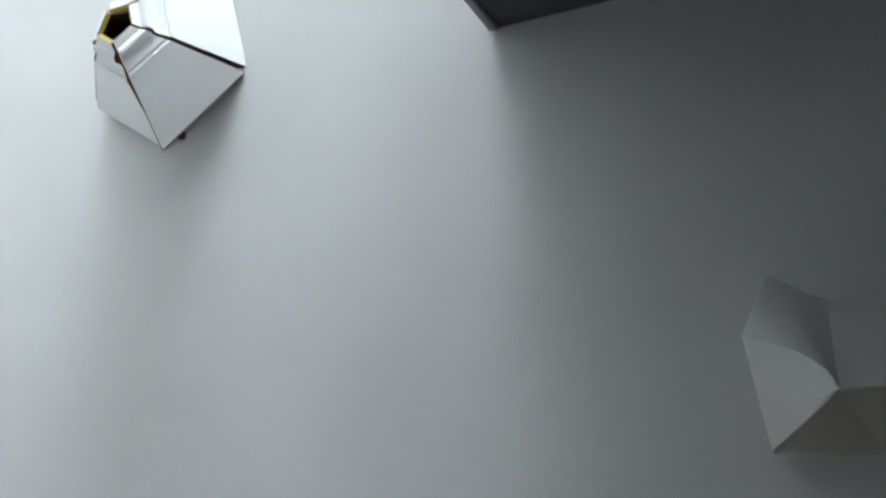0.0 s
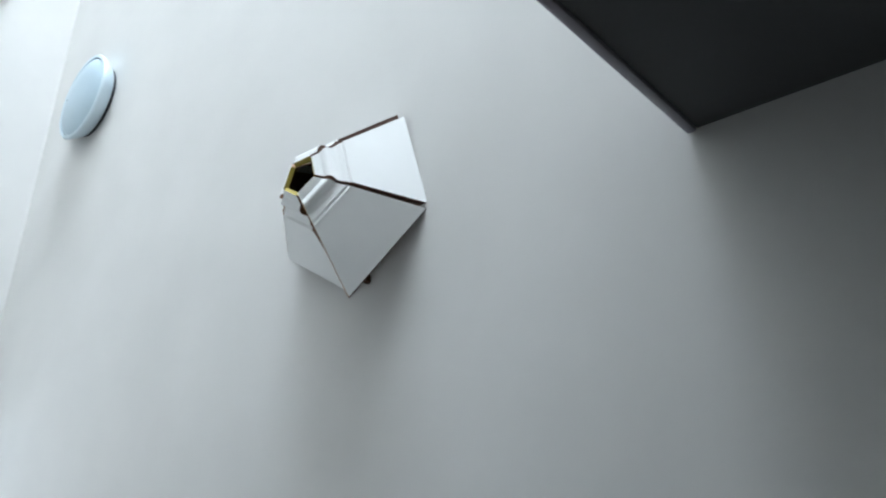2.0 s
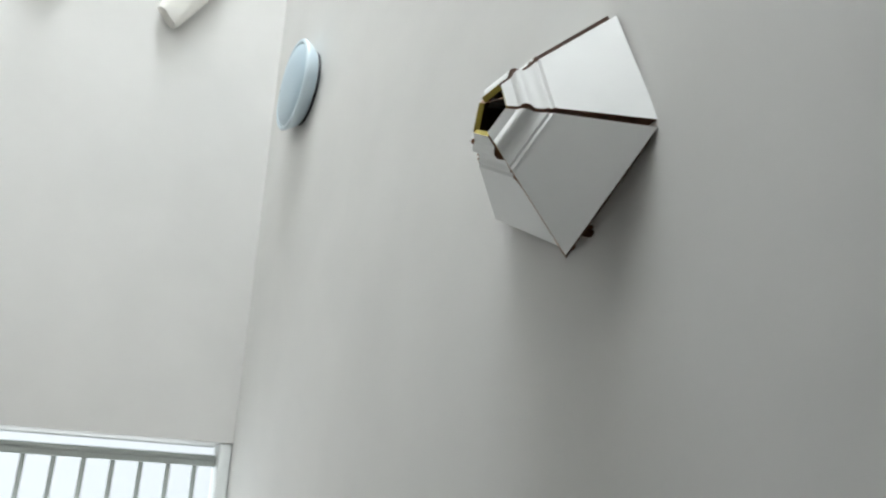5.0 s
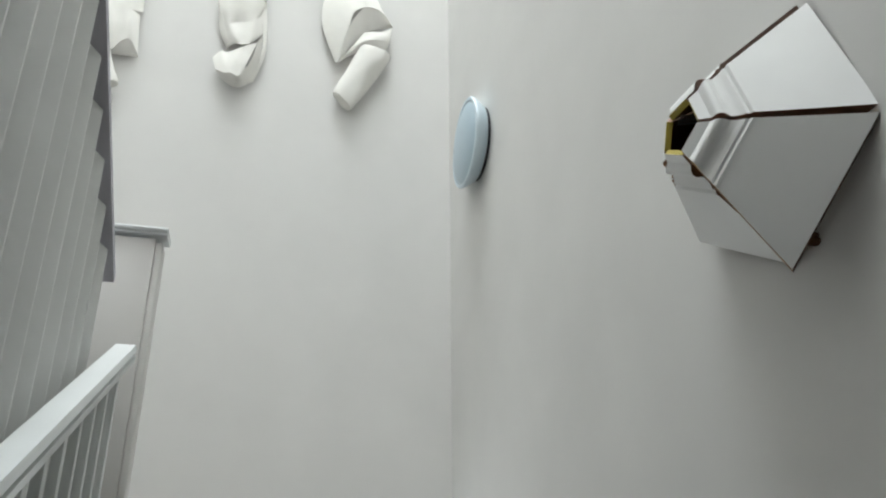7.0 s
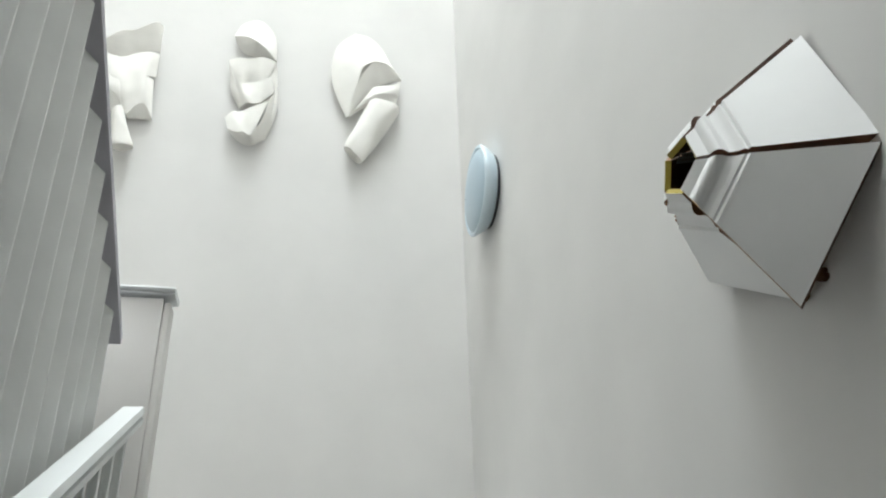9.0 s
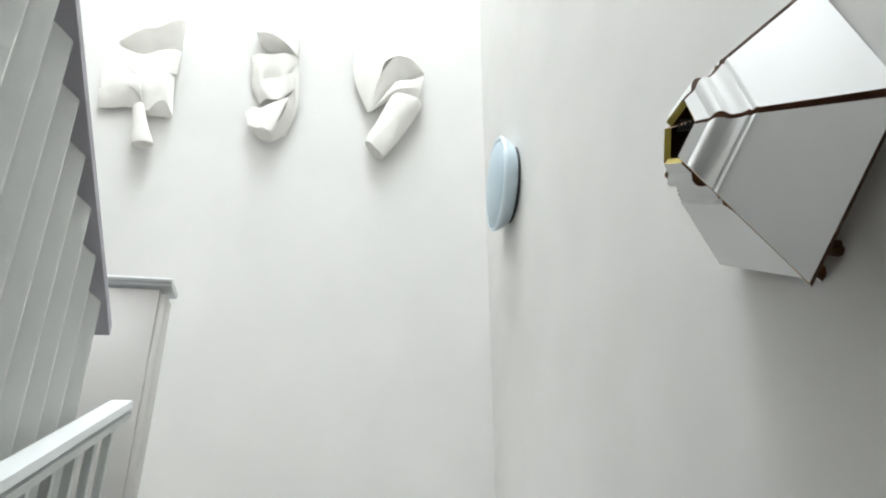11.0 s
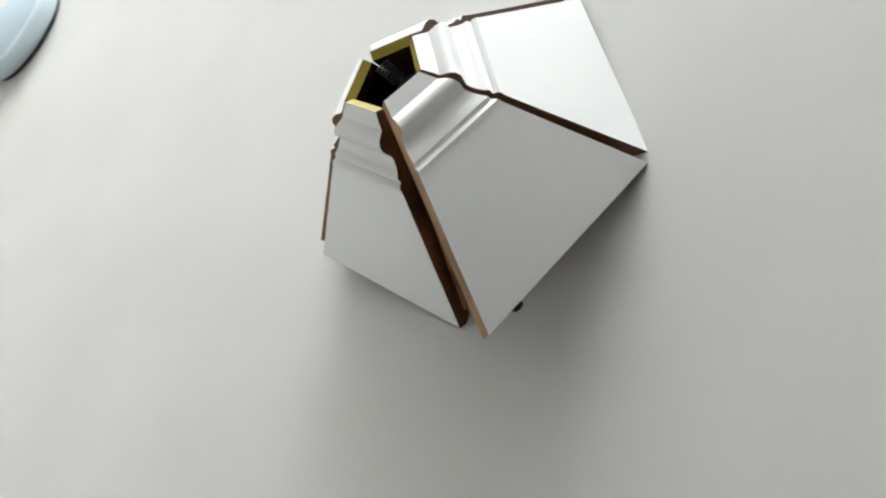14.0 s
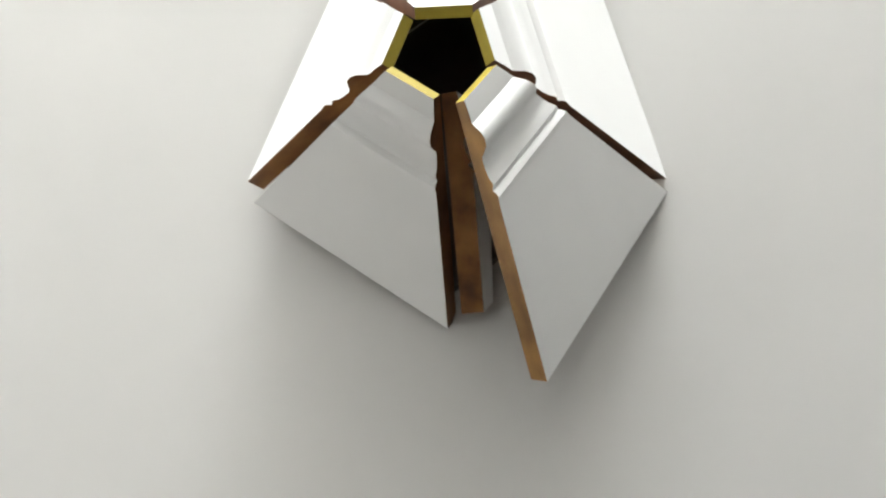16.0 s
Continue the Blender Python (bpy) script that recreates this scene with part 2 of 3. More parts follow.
prof = [(-0.016, -0.030), (0.032, -0.030), (0.034, -0.013), (0.022, -0.010), (0.022, -0.007), (0.034, -0.003), (0.030, 0.014), (-0.016, 0.014), (-0.020, 0.002), (-0.014, -0.006), (-0.020, -0.012)]
bm = prism(prof, lambda a, b: (0.0, a, rail_z(0.0) + b), lambda a, b: (RL, a, rail_z(RL) + b))
part("handrail", bm, TRIM_WHITE, rail, "white painted moulded handrail")
for i in range(17):
    x = 0.035 + i * 0.108
    foot = LANDING - RISE * (int((x + 0.06) / GOING) + 1) + 0.0
    part("baluster", box((x - 0.009, -0.009, foot), (x + 0.009, 0.009, rail_z(x) - 0.028), 0.002), TRIM_WHITE, rail)

# ---- landing window with its railing ----
win = thing("window_1", pose(0, 0, 0), "low bright landing window reaching the corner", "window", "", "structure")
part("window_frame", box((-0.12, -0.05, LANDING + 0.06), (-0.004, -0.003, WIN_TOP - 0.003), 0.004), TRIM_WHITE, win)
part("window_sill", box((-0.22, WIN_LEFT, LANDING + 0.06), (0.03, -0.052, LANDING + 0.085), 0.004), TRIM_WHITE, win)
wr = thing("window_railing", pose(0.0, 0, 0), "pale railing with thin upright bars across the window, greyed as backlit", "railing")
part("rail", box((-0.10, WIN_LEFT + 0.002, 2.062), (-0.055, -0.052, 2.082), 0.005), RAIL_GREY, wr)
part("rail", box((-0.094, WIN_LEFT + 0.002, 2.036), (-0.061, -0.052, 2.0615), 0.003), RAIL_GREY, wr)
for i in range(15):
    y = -0.13 - i * 0.1065
    if y < WIN_LEFT + 0.03:
        break
    part("bar", box((-0.087, y - 0.010, LANDING + 0.085), (-0.068, y + 0.010, 2.0362), 0.002), RAIL_GREY, wr)

# ---- low wall at the turn of the stair ----
pw = thing("low_wall", pose(1.246, -1.136, LANDING), "white painted low wall with a moulded cap at the stair turn", "low wall")
part("panel", box((-0.036, -1.5, 0.0), (0.036, -0.006, 2.664 - LANDING), 0.003), LOW_WALL, pw)
part("end_post", box((-0.040, -0.0055, 0.0), (0.030, 0.012, 2.655 - LANDING), 0.003), LOW_WALL, pw)
CAP = 0.011
cap = [(0.036, 2.660), (0.040, 2.663), (0.040, 2.668), (0.049, 2.670), (0.052, 2.676), (0.050, 2.681), (-0.050, 2.681), (-0.052, 2.676), (-0.049, 2.670), (-0.040, 2.668), (-0.040, 2.663), (-0.036, 2.660)]
part("cap", prism(cap, lambda a, b: (a, -1.5, b + CAP - LANDING), lambda a, b: (a, 0.022, b + CAP - LANDING)), TRIM_WHITE, pw, "moulded white cap")

# ---- slatted screen under the upper flight ----
SCR_Y = -1.215
screen = thing("slatted_screen", pose(1.368, SCR_Y, 0), "screen of upright white slats below a sloping dark trim", "screen")
RAKE = 0.655
def rake_z(x):
    return 2.448 + RAKE * x
bm = prism([(-0.16, 0.0), (0.012, 0.0), (0.012, 0.026), (-0.16, 0.026)], lambda a, b: (0.05, a, rake_z(0.05) + b), lambda a, b: (1.5, a, rake_z(1.5) + b))
part("raking_trim", bm, SCREEN_TRIM, screen, "grey sloping trim board")
for i in range(12):
    x = 0.13 + 0.099 * i
    bm = bmesh.new()
    n = 6
    top, low = rake_z(x) - 0.001, LANDING - RISE * (int((x + 0.06) / GOING) + 2)
    low = max(low, 0.0)
    ring = []
    for k in range(n + 1):
        a = k / n
        bow = 0.042 * math.sin(math.pi * a)
        ring.append((bow, -0.13 * a))
    outline = ring + [(b - 0.005, y) for b, y in reversed(ring)]
    lo_v = [bm.verts.new((x + a, b, low)) for a, b in outline]
    hi_v = [bm.verts.new((x + a, b, rake_z(x + a) - 0.001)) for a, b in outline]
    m = len(outline)
    for k in range(m):
        bm.faces.new((lo_v[k], lo_v[(k + 1) % m], hi_v[(k + 1) % m], hi_v[k]))
    bm.faces.new(lo_v[::-1])
    bm.faces.new(hi_v)
    bmesh.ops.recalc_face_normals(bm, faces=bm.faces)
    part("slat", bm, SLAT_WHITE, screen, "", True)

# ---- round wall lamp ----
lamp = thing("wall_lamp", pose(0.535, 0, 3.556, 90, 0, 0), "round pale blue opal wall lamp, unlit", "lamp")


def turned(profile, seg=48):
    """A profile of (radius, height) pairs turned round z."""
    bm = bmesh.new()
    rings = []
    for r, h in profile:
        if r < 1e-6:
            rings.append([bm.verts.new((0, 0, h))])
        else:
            rings.append([bm.verts.new((r * math.cos(2 * math.pi * k / seg), r * math.sin(2 * math.pi * k / seg), h)) for k in range(seg)])
    for a, b in zip(rings, rings[1:]):
        for k in range(seg):
            k2 = (k + 1) % seg
            if len(a) == 1 and len(b) > 1:
                bm.faces.new((a[0], b[k], b[k2]))
            elif len(b) == 1 and len(a) > 1:
                bm.faces.new((a[k], b[0], a[k2]))
            elif len(a) > 1:
                bm.faces.new((a[k], b[k], b[k2], a[k2]))
    bmesh.ops.recalc_face_normals(bm, faces=bm.faces)
    return bm


LR = 0.197
part("backplate", turned([(0, 0.001), (LR * 0.805, 0.001), (LR * 0.805, 0.0115), (0, 0.0115)]), DARK_METAL, lamp, "dark recessed back plate", True)
part("rim", turned([(LR * 0.72, 0.012), (LR * 0.81, 0.012), (LR * 0.83, 0.014), (LR * 0.88, 0.026), (LR * 0.94, 0.042), (LR * 0.985, 0.056), (LR, 0.063), (LR, 0.068), (LR * 0.985, 0.072), (LR * 0.93, 0.074), (LR * 0.915, 0.072), (LR * 0.91, 0.062), (LR * 0.72, 0.030)]), LAMP_RIM, lamp, "pale blue enamelled rim", True)
part("diffuser", turned([(LR * 0.905, 0.060), (LR * 0.895, 0.069), (LR * 0.86, 0.074), (LR * 0.70, 0.084), (LR * 0.40, 0.090), (0.0, 0.092)]), LAMP_GLASS, lamp, "domed pale blue glass", True)

# ---- five-sided wooden wall piece ----
BASE, TOP, HSL, THICK = 0.263, 0.0525, 0.237, 0.020
# section of the moulded board: distance from the narrow end, thickness
SECTION = [(0, 0.011), (0.0104, 0.0125), (0.0188, 0.013), (0.0225, 0.0165), (0.0266, 0.021), (0.0324, 0.0235), (0.0381, 0.0225), (0.0423, 0.0185), (0.0455, 0.0145), (0.0491, 0.0135), (0.0564, 0.014),
           (0.0627, 0.0155), (0.0669, 0.018), (0.0695, 0.0185), (0.0716, 0.0165), (0.0737, 0.0165), (0.0758, 0.0195), (0.0789, 0.0212), (0.082, 0.0205), (0.0846, 0.02), (0.096, 0.02), (HSL, 0.02)]


def moulded_board(cut=1.0, side=1):
    """A board tapering to its moulded end: x across, y from the narrow end to the wide one, z out of the back. cut narrows it from one side."""
    bm = bmesh.new()
    rows = []
    for v, w in SECTION:
        half = TOP / 2 + (BASE - TOP) / 2 * v / HSL
        a, b = -half, -half + 2 * half * cut
        if side < 0:
            a, b = -b, -a
        rows.append([bm.verts.new((a, v, w)), bm.verts.new((b, v, w)), bm.verts.new((b, v, 0)), bm.verts.new((a, v, 0))])
    for p, q in zip(rows, rows[1:]):
        f = bm.faces.new((p[0], p[1], q[1], q[0])); f.material_index = 0; f.smooth = True
        f = bm.faces.new((p[1], p[2], q[2], q[1])); f.material_index = 1
        f = bm.faces.new((p[2], p[3], q[3], q[2])); f.material_index = 3
        f = bm.faces.new((p[3], p[0], q[0], q[3])); f.material_index = 1
    f = bm.faces.new(rows[0]); f.material_index = 2
    f = bm.faces.new(rows[-1][::-1]); f.material_index = 3
    bmesh.ops.recalc_face_normals(bm, faces=bm.faces)
    return bm


piece = thing("wall_sculpture", pose(PYR[0], PYR[1], PYR[2]), "five-sided white sculpture of moulded skirting boards on the wall", "sculpture")
RISE_P = 0.176
LEAN = Matrix.Rotation(PYR[4], 4, "Z") @ Matrix.Rotation(PYR[5], 4, "X")
# each side: place, turn and the wood of its cut edges; the joints gape unevenly and the lowest side has swung open
SIDES = [
    ((0.0405, -0.1663, 0.0080), (43.65, 72.74, 8.39), WOOD_GREY),
    ((0.0093, -0.1695, 0.0298), (39.59, -1.8, 3.74), WOOD_GREY),
    ((-0.0275, -0.1708, 0.0042), (36.8, -71.16, 5.63), WOOD),
    ((-0.0134, -0.1720, -0.0317), (-144.51, -31.38, -173.37), WOOD_RED),
    ((0.0379, -0.1787, -0.0410), (-102.24, 52.77, -139.96), WOOD_LIGHT),
]
for place, turn, wood in SIDES:
    # the side of red-brown wood is cut a little narrow along one edge
    ob = part("board", moulded_board(0.98, -1) if wood is WOOD_RED else moulded_board(), [GLOSS_WHITE, wood, YELLOW, WOOD_BACK], piece)
    ob.matrix_local = pose(*place, *turn)
# dark plate added across the back, so that the inside reads as shaded
bm = bmesh.new()
bmesh.ops.create_cone(bm, cap_ends=True, segments=5, radius1=0.200, radius2=0.196, depth=0.008)
back = part("dark_filler_plate", bm, DARK_GLOSS, piece, "dark glossy plate added to darken the inside")
back.matrix_local = LEAN @ Matrix.Translation((-0.004, 0.002, 0.010)) @ Matrix.Rotation(radians(90), 4, "X") @ Matrix.Rotation(radians(PYR[3] + 18), 4, "Z")
# a sixth board stands on edge in the open joint, its painted face to the open side
bm = bmesh.new()
e0, e1 = Vector((0.007, -0.156, -0.038)), Vector((0.010, -0.006, -0.216))
outline = []
for v, w in SECTION:
    f = v / HSL
    outline.append((e0.lerp(e1, f), w))
lft, rgt, lftb, rgtb = [], [], [], []
for q, w in outline:
    lft.append(bm.verts.new(q))
    rgt.append(bm.verts.new(q + Vector((w + 0.003, 0.002, 0.003))))
    back = min(q.y + 0.06, -0.001) if q.y < -0.02 else -0.001
    lftb.append(bm.verts.new((q.x, max(back, q.y + 0.002), q.z + 0.01)))
    rgtb.append(bm.verts.new((q.x + w + 0.012, max(back, q.y + 0.003), q.z + 0.014)))
for a in range(len(outline) - 1):
    f = bm.faces.new((lft[a], rgt[a], rgt[a + 1], lft[a + 1])); f.material_index = 1
    f = bm.faces.new((rgt[a], rgtb[a], rgtb[a + 1], rgt[a + 1])); f.material_index = 0
    f = bm.faces.new((lft[a], lft[a + 1], lftb[a + 1], lftb[a])); f.material_index = 3
    f = bm.faces.new((lftb[a], lftb[a + 1], rgtb[a + 1], rgtb[a])); f.material_index = 3
f = bm.faces.new((lft[0], lftb[0], rgtb[0], rgt[0])); f.material_index = 2
f = bm.faces.new((lft[-1], rgt[-1], rgtb[-1], lftb[-1])); f.material_index = 1
bmesh.ops.recalc_face_normals(bm, faces=bm.faces)
part("inner_board", bm, [GLOSS_WHITE, WOOD, WOOD_DEEP, WOOD_BACK], piece, "brown-edged inner board on edge")
# beaded batten behind the foot of the open side
bead = [(-0.016, 0.0), (0.0, -0.004), (0.010, 0.0), (0.016, 0.006), (0.016, 0.013), (0.010, 0.017), (0.014, 0.024), (0.012, 0.032), (0.004, 0.036), (-0.016, 0.034)]
part("batten", prism(bead, lambda a, b: (0.088 + 0.5 * a, -0.020, -0.236 + 0.55 * b), lambda a, b: (0.088 + 0.5 * a, -0.042, -0.236 + 0.55 * b)), WOOD_BACK, piece, "dark brown beaded batten")
# a pierced steel strap runs down inside the joint of two upper sides
bm = bmesh.new()
for sx in (-0.0095, -0.0012, 0.0071):
    add_box(bm, (sx, 0.0, 0.0), (sx + 0.0024, 0.060, 0.0012))
for j in range(7):
    for sx in (-0.0071, 0.0012):
        add_box(bm, (sx, 0.0094 * j, 0.0001), (sx + 0.0059, 0.0094 * j + 0.0042, 0.0011))
ob = part("pierced_strap", bm, PERFORATED, piece, "pierced steel strap")
ang = radians(PYR[3] + 108)
out = Vector((math.cos(ang), 0, math.sin(ang)))
head, foot = out * 0.044 + Vector((0, -RISE_P + 0.018, 0)), out * 0.115 + Vector((0, -0.02, 0))
down = (foot - head).normalized()
across = Vector((-math.sin(ang), 0, math.cos(ang)))
normal = across.cross(down)
m = Matrix.Identity(4)
for r in range(3):
    m[r][0], m[r][1], m[r][2], m[r][3] = across[r], down[r], normal[r], head[r]
ob.matrix_local = LEAN @ m


# ---- folded paper reliefs ----
def along(line, n):
    """n + 1 places on a smooth curve through the corners of a line."""
    k, out = len(line) - 1, []
    for i in range(n + 1):
        t = i * k / n
        j = min(int(t), k - 1)
        t -= j
        p0, p1, p2, p3 = (Vector(line[min(max(j + d, 0), k)]) for d in (-1, 0, 1, 2))
        out.append(0.5 * (2 * p1 + (p2 - p0) * t + (2 * p0 - 5 * p1 + 4 * p2 - p3) * t * t + (3 * p1 - p0 - 3 * p2 + p3) * t ** 3))
    return out


def fold(ob, edge, other, n=20, m=8, thick=0.004, belly=0.004):
    """A leaf of paper ruled between two creases of (across, up, off the wall), with a little belly and ripple."""
    bm = bmesh.new()
    front, back = [], []
    for i, (p, q) in enumerate(zip(along(edge, n), along(other, n))):
        fr, bk = [], []
        for j in range(m + 1):
            f = j / m
            c = p.lerp(q, f)
            inner = 4 * f * (1 - f)
            c.z += inner * (belly + 0.006 * noise.noise(Vector((c.x * 16, c.y * 13, edge[0][0] * 40))))
            c.z = max(c.z, 0.007)
            fr.append(bm.verts.new(c))
            bk.append(bm.verts.new((c.x, c.y, max(c.z - thick, 0.002))))
        front.append(fr)
        back.append(bk)
    for i in range(n):
        for j in range(m):
            bm.faces.new((front[i][j], front[i][j + 1], front[i + 1][j + 1], front[i + 1][j]))
            bm.faces.new((back[i][j], back[i + 1][j], back[i + 1][j + 1], back[i][j + 1]))
        for j in (0, m):
            bm.faces.new((front[i][j], front[i + 1][j], back[i + 1][j], back[i][j]))
    for i in (0, n):
        for j in range(m):
            bm.faces.new((front[i][j], back[i][j], back[i][j + 1], front[i][j + 1]))
    bmesh.ops.recalc_face_normals(bm, faces=bm.faces)
    return part("fold", bm, PAPER, ob, "", True)


def roll(p, q, r0, r1, flat, seed, slant=0.0):
    """A rolled sheet from p to q, (across, up, off the wall), its far end open and folded in; flat squashes it towards the wall, slant cuts the ends askew."""
    bm = bmesh.new()
    p, q = Vector(p), Vector(q)
    axis = (q - p).normalized()
    side = axis.cross(Vector((0, 0, 1))).normalized()
    up = side.cross(axis)
    if up.z < 0:
        up = -up
    rows, n, m = [], 28, 16
    stations = [(0.06, 0.3), (0.0, 0.9)] + [(k / m, 1.0) for k in range(1, m)] + [(1.0, 0.92), (0.97, 0.55), (0.90, 0.1)]
    for f, s in stations:
        ring = []
        for k in range(n):
            a = 2 * math.pi * k / n
            r = (r0 + (r1 - r0) * f) * s
            w = noise.noise(Vector((math.cos(a) * 1.6 + seed, math.sin(a) * 1.6, f * 3.0)))
            v = noise.voronoi(Vector((math.cos(a) * 1.3 + seed * 3, math.sin(a) * 1.3, f * 2.2)))[0][0]
            r *= 1 + 0.10 * w + 0.22 * (v - 0.4)
            c = p.lerp(q, f) + axis * (slant * math.cos(a) * (1 - 2 * f) * s) + side * (r * math.cos(a)) + up * (r * math.sin(a) * flat)
            c.z = max(c.z, 0.002)
            ring.append(bm.verts.new(c))
        rows.append(ring)
    for u, v in zip(rows, rows[1:]):
        for k in range(n):
            bm.faces.new((u[k], u[(k + 1) % n], v[(k + 1) % n], v[k]))
    bm.faces.new(rows[0])
    bm.faces.new(rows[-1])
    bmesh.ops.recalc_face_normals(bm, faces=bm.faces)
    return bm


def on_north(y, z):
    """a to +y, b up, c out of the end wall (+x)."""
    m = Matrix(((0, 0, 1, 0.0), (1, 0, 0, y), (0, 1, 0, z), (0, 0, 0, 1)))
    return m


def on_east(x, z):
    """a to +x, b up, c out of the long wall (-y)."""
    return Matrix(((1, 0, 0, x), (0, 0, -1, 0.0), (0, 1, 0, z), (0, 0, 0, 1)))


ROW = "paper reliefs on the end wall"
ob = thing("paper_relief", on_north(-0.515, 4.385), "twisted white paper relief with a rolled lower end", "sculpture", ROW)
fold(ob, [(-0.05, 0.43, 0.033), (-0.145, 0.32, 0.03), (-0.165, 0.11, 0.028), (-0.085, -0.14, 0.045)],
     [(0.055, 0.21, 0.08), (-0.005, 0.16, 0.088), (-0.03, 0.06, 0.083), (-0.075, -0.14, 0.051)])
fold(ob, [(-0.05, 0.43, 0.033), (0.03, 0.415, 0.033), (0.1, 0.345, 0.03), (0.145, 0.25, 0.033), (0.2, 0.14, 0.045)],
     [(0.055, 0.21, 0.08), (0.07, 0.21, 0.083), (0.1, 0.205, 0.083), (0.14, 0.19, 0.08), (0.2, 0.125, 0.057)])
fold(ob, [(-0.075, -0.14, 0.051), (-0.03, 0.06, 0.083), (0.055, 0.21, 0.08), (0.14, 0.19, 0.08), (0.2, 0.125, 0.057)],
     [(-0.065, -0.135, 0.045), (-0.005, -0.045, 0.033), (0.055, 0.075, 0.028), (0.115, 0.11, 0.033), (0.2, 0.13, 0.048)])
fold(ob, [(0.055, 0.08, 0.033), (0.095, 0.085, 0.045), (0.15, 0.09, 0.051), (0.2, 0.13, 0.048)],
     [(0, -0.03, 0.057), (0.06, -0.01, 0.086), (0.135, 0.01, 0.08), (0.185, 0.02, 0.057)])
fold(ob, [(0, -0.03, 0.057), (0.06, -0.01, 0.086), (0.135, 0.01, 0.08), (0.185, 0.02, 0.057)],
     [(-0.065, -0.135, 0.045), (0.005, -0.07, 0.039), (0.095, -0.055, 0.039), (0.17, -0.04, 0.033)])
part("roll", roll((0.118, -0.045, 0.046), (-0.044, -0.370, 0.048), 0.080, 0.062, 0.62, 1.3, 0.02), PAPER, ob, "rolled end of the sheet", True)
ob = thing("paper_relief", on_north(-1.060, 4.335), "crumpled white paper relief ending in a cup", "sculpture", ROW)
fold(ob, [(-0.13, 0.37, 0.033), (-0.09, 0.46, 0.033), (0, 0.49, 0.033), (0.08, 0.39, 0.028), (0.095, 0.23, 0.033)],
     [(-0.13, 0.36, 0.045), (-0.065, 0.335, 0.08), (-0.01, 0.3, 0.091), (0.045, 0.26, 0.08), (0.095, 0.22, 0.045)])
fold(ob, [(-0.13, 0.36, 0.045), (-0.065, 0.335, 0.08), (-0.01, 0.3, 0.091), (0.045, 0.26, 0.08), (0.095, 0.22, 0.045)],
     [(-0.125, 0.355, 0.033), (-0.095, 0.29, 0.028), (-0.045, 0.255, 0.028), (0.025, 0.245, 0.033), (0.095, 0.22, 0.039)])
fold(ob, [(-0.145, 0.205, 0.033), (-0.095, 0.21, 0.057), (-0.04, 0.195, 0.074), (0.025, 0.22, 0.068), (0.095, 0.225, 0.039)],
     [(-0.1, 0.07, 0.045), (-0.07, 0.04, 0.062), (-0.035, 0.06, 0.051), (0.035, 0.065, 0.068), (0.075, 0.13, 0.039)])
fold(ob, [(-0.1, 0.07, 0.045), (-0.07, 0.04, 0.062), (-0.035, 0.06, 0.051), (0.035, 0.065, 0.068), (0.075, 0.13, 0.039)],
     [(-0.065, -0.09, 0.039), (-0.035, -0.075, 0.062), (0, -0.085, 0.074), (0.04, -0.065, 0.068), (0.095, 0.03, 0.033)])
fold(ob, [(-0.145, 0.205, 0.033), (-0.13, 0.115, 0.028), (-0.115, 0.01, 0.025), (-0.065, -0.095, 0.028)],
     [(-0.145, 0.195, 0.039), (-0.1, 0.07, 0.045), (-0.075, -0.02, 0.051), (-0.065, -0.095, 0.045)])
fold(ob, [(0.075, 0.13, 0.039), (0.095, 0.03, 0.033), (0.095, -0.095, 0.033), (0.05, -0.275, 0.028)],
     [(0.095, 0.235, 0.028), (0.11, 0.09, 0.025), (0.115, -0.085, 0.025), (0.07, -0.26, 0.022)])
fold(ob, [(-0.13, -0.16, 0.039), (-0.095, -0.12, 0.045), (-0.06, -0.125, 0.051), (0.005, -0.11, 0.086), (0.075, -0.06, 0.074)],
     [(-0.11, -0.235, 0.051), (-0.065, -0.265, 0.074), (-0.035, -0.265, 0.086), (0, -0.285, 0.091), (0.025, -0.24, 0.091)])
fold(ob, [(-0.11, -0.235, 0.051), (-0.065, -0.265, 0.074), (-0.035, -0.265, 0.086), (0, -0.285, 0.091), (0.025, -0.24, 0.091)],
     [(-0.11, -0.225, 0.033), (-0.07, -0.28, 0.039), (-0.02, -0.315, 0.045), (0.02, -0.31, 0.045), (0.055, -0.275, 0.039)])
fold(ob, [(0.075, -0.06, 0.074), (0.06, -0.155, 0.086), (0.04, -0.22, 0.091), (0.025, -0.24, 0.091)],
     [(0.095, 0.025, 0.028), (0.095, -0.11, 0.033), (0.08, -0.205, 0.033), (0.055, -0.275, 0.039)])
ob = thing("paper_relief", on_north(-1.725, 4.305), "spread white paper relief with scalloped edges and a stem", "sculpture", ROW)
fold(ob, [(-0.115, 0.225, 0.062), (-0.01, 0.31, 0.08), (0.055, 0.33, 0.074), (0.145, 0.39, 0.08), (0.185, 0.385, 0.062)],
     [(-0.11, 0.23, 0.033), (0, 0.185, 0.033), (0.075, 0.225, 0.028), (0.13, 0.24, 0.033), (0.185, 0.23, 0.039)])
fold(ob, [(-0.125, 0.22, 0.039), (0.005, 0.17, 0.051), (0.08, 0.21, 0.045), (0.145, 0.22, 0.051), (0.185, 0.215, 0.039)],
     [(-0.04, 0.04, 0.051), (0.035, -0.005, 0.074), (0.085, 0.035, 0.068), (0.14, 0.055, 0.068), (0.185, 0.075, 0.039)])
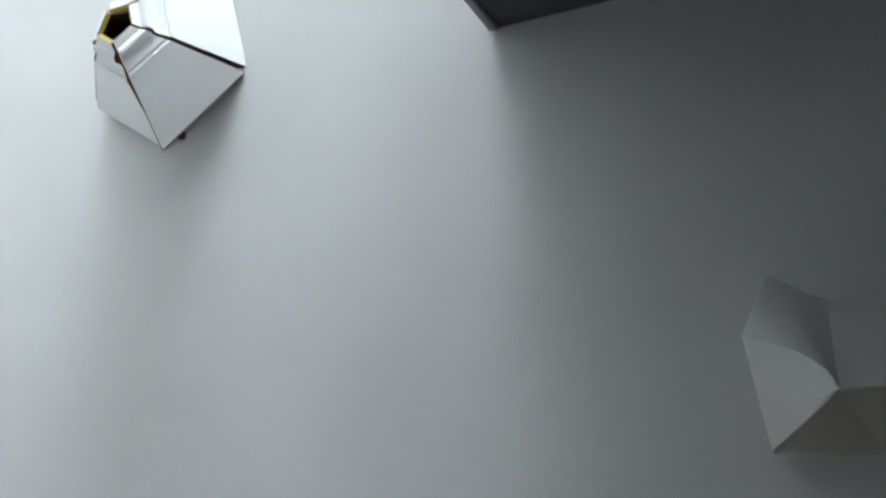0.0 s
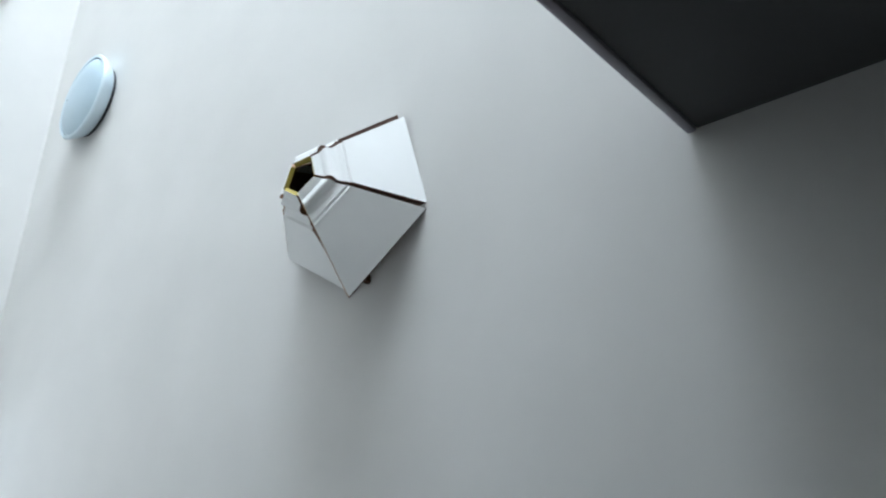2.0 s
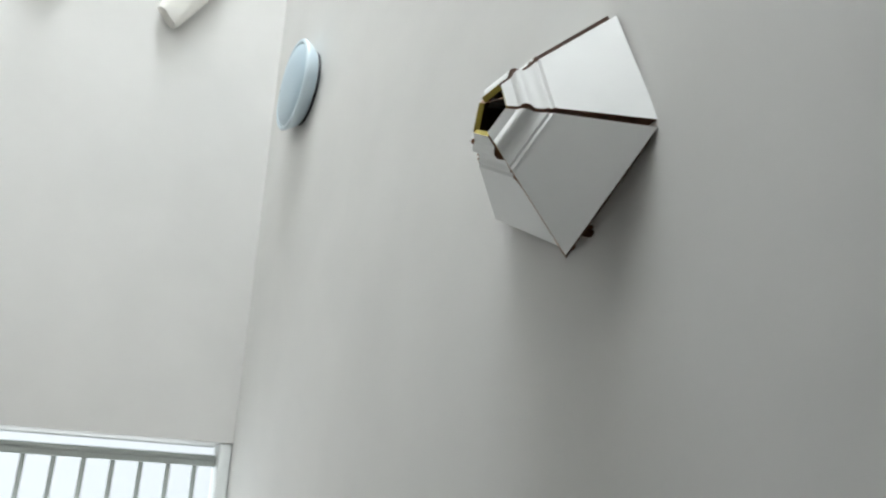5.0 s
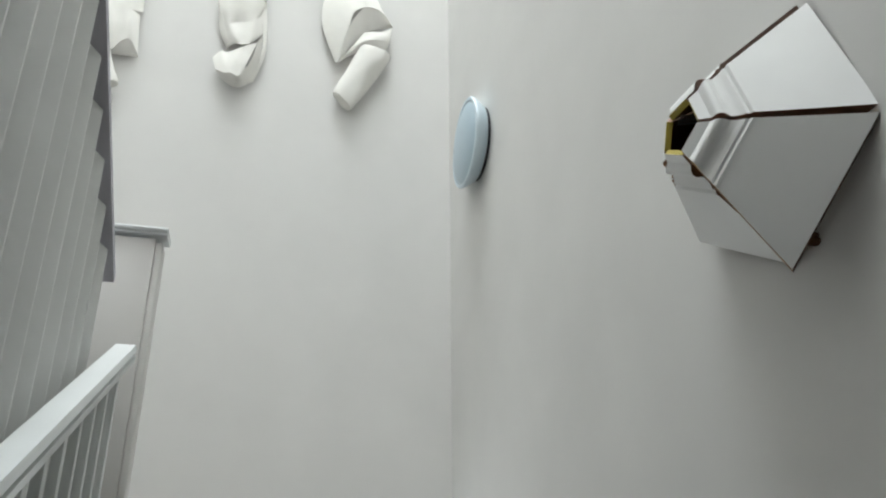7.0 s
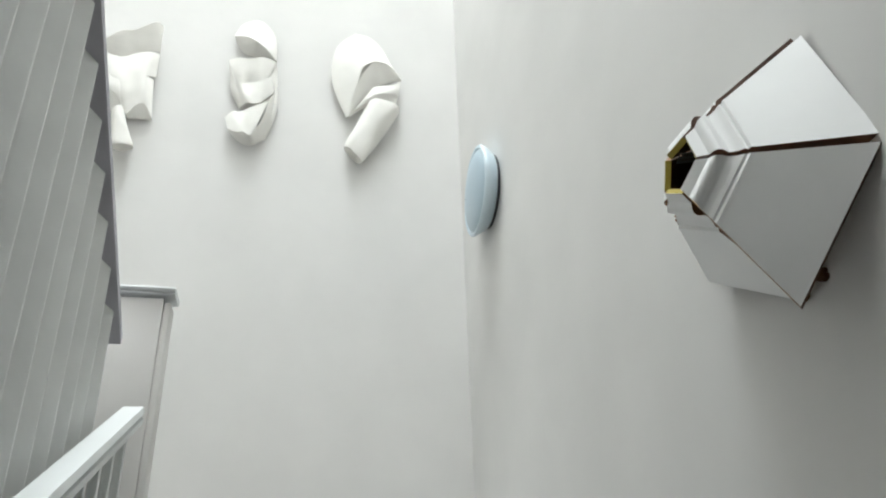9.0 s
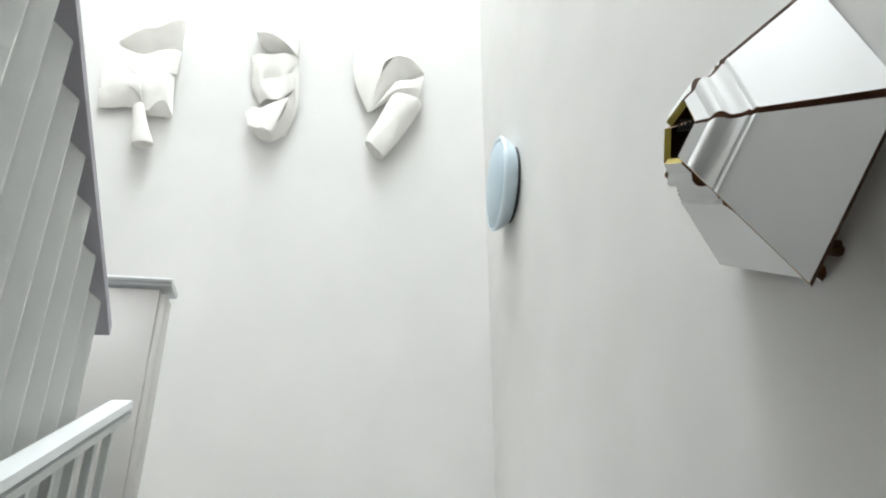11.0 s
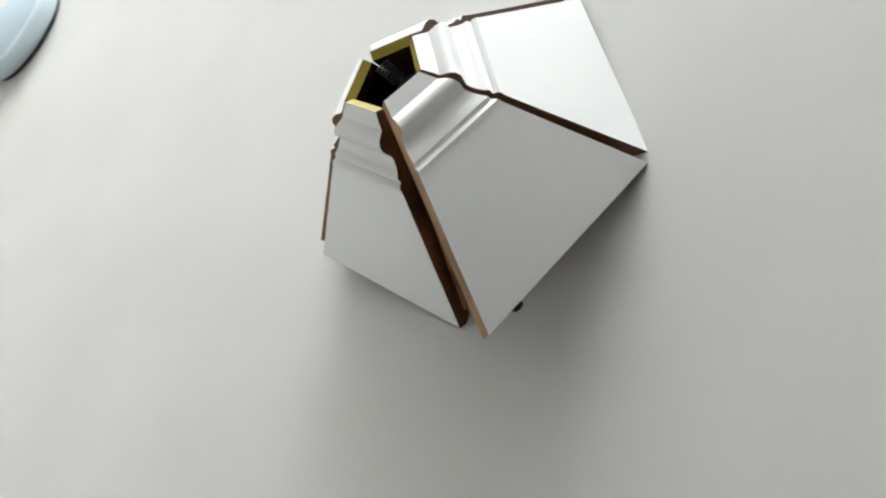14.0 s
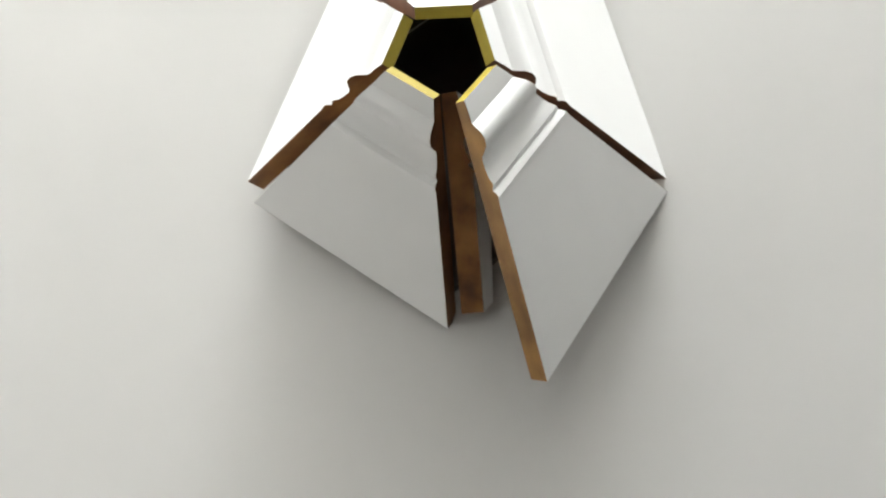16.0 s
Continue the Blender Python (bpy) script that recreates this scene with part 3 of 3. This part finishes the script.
fold(ob, [(-0.18, 0.12, 0.028), (-0.135, 0.145, 0.033), (-0.095, 0.155, 0.045), (-0.055, 0.09, 0.051)],
     [(-0.15, -0.055, 0.045), (-0.085, -0.035, 0.057), (-0.025, -0.035, 0.068), (0.01, -0.055, 0.068)])
fold(ob, [(-0.04, 0.04, 0.051), (0.035, -0.005, 0.074), (0.085, 0.035, 0.068), (0.14, 0.055, 0.068), (0.175, 0.06, 0.033)],
     [(0.055, -0.135, 0.045), (0.085, -0.175, 0.057), (0.12, -0.13, 0.068), (0.16, -0.115, 0.068), (0.2, -0.18, 0.051)])
fold(ob, [(0.085, -0.175, 0.057), (0.12, -0.13, 0.068), (0.16, -0.115, 0.068), (0.2, -0.185, 0.051)],
     [(0.085, -0.18, 0.028), (0.115, -0.18, 0.028), (0.155, -0.18, 0.028), (0.2, -0.18, 0.028)])
fold(ob, [(-0.16, -0.06, 0.045), (-0.085, -0.035, 0.057), (-0.025, -0.035, 0.068), (0.025, -0.075, 0.068), (0.055, -0.14, 0.051)],
     [(-0.145, -0.155, 0.028), (-0.085, -0.15, 0.028), (-0.035, -0.14, 0.028), (0.01, -0.14, 0.028), (0.035, -0.135, 0.033)])
fold(ob, [(-0.055, 0.09, 0.051), (-0.015, 0.035, 0.062), (0.035, -0.005, 0.074), (0.055, -0.14, 0.051)],
     [(-0.065, 0.06, 0.045), (-0.025, -0.035, 0.068), (0.025, -0.075, 0.068), (0.055, -0.135, 0.048)])
part("stem", roll((0.042, -0.150, 0.065), (0.096, -0.365, 0.052), 0.022, 0.047, 0.8, 3.7, 0.006), PAPER, ob, "rolled stem widening downwards", True)
# the one on the long wall, under the upper floor
ob = thing("paper_relief", on_east(3.699, 1.703), "folded white paper relief on the shaded wall", "sculpture")
fold(ob, [(-0.095, 0.15, 0.02), (-0.07, 0.135, 0.018), (-0.045, 0.12, 0.018), (-0.02, 0.11, 0.018)],
     [(-0.13, 0.05, 0.095), (-0.065, 0.025, 0.112), (-0.03, 0, 0.122), (-0.015, -0.025, 0.13)])
fold(ob, [(-0.02, 0.11, 0.018), (0.02, 0.095, 0.018), (0.07, 0.085, 0.018), (0.135, 0.07, 0.018)],
     [(-0.015, -0.025, 0.13), (0.03, -0.025, 0.122), (0.07, -0.02, 0.112), (0.115, -0.015, 0.1)])
fold(ob, [(-0.13, 0.05, 0.095), (-0.065, 0.025, 0.112), (-0.03, 0, 0.122), (-0.015, -0.025, 0.13)],
     [(-0.105, -0.105, 0.07), (-0.075, -0.08, 0.09), (-0.045, -0.055, 0.11), (-0.015, -0.03, 0.128)])
fold(ob, [(-0.105, -0.105, 0.07), (-0.075, -0.08, 0.09), (-0.045, -0.055, 0.11), (-0.015, -0.03, 0.128)],
     [(-0.105, -0.11, 0.012), (-0.065, -0.11, 0.008), (-0.005, -0.11, 0.008), (0.035, -0.105, 0.008)])
fold(ob, [(-0.015, -0.03, 0.128), (0.03, -0.025, 0.12), (0.07, -0.02, 0.11), (0.115, -0.02, 0.1)],
     [(0.035, -0.105, 0.008), (0.06, -0.105, 0.008), (0.09, -0.105, 0.008), (0.115, -0.105, 0.008)])
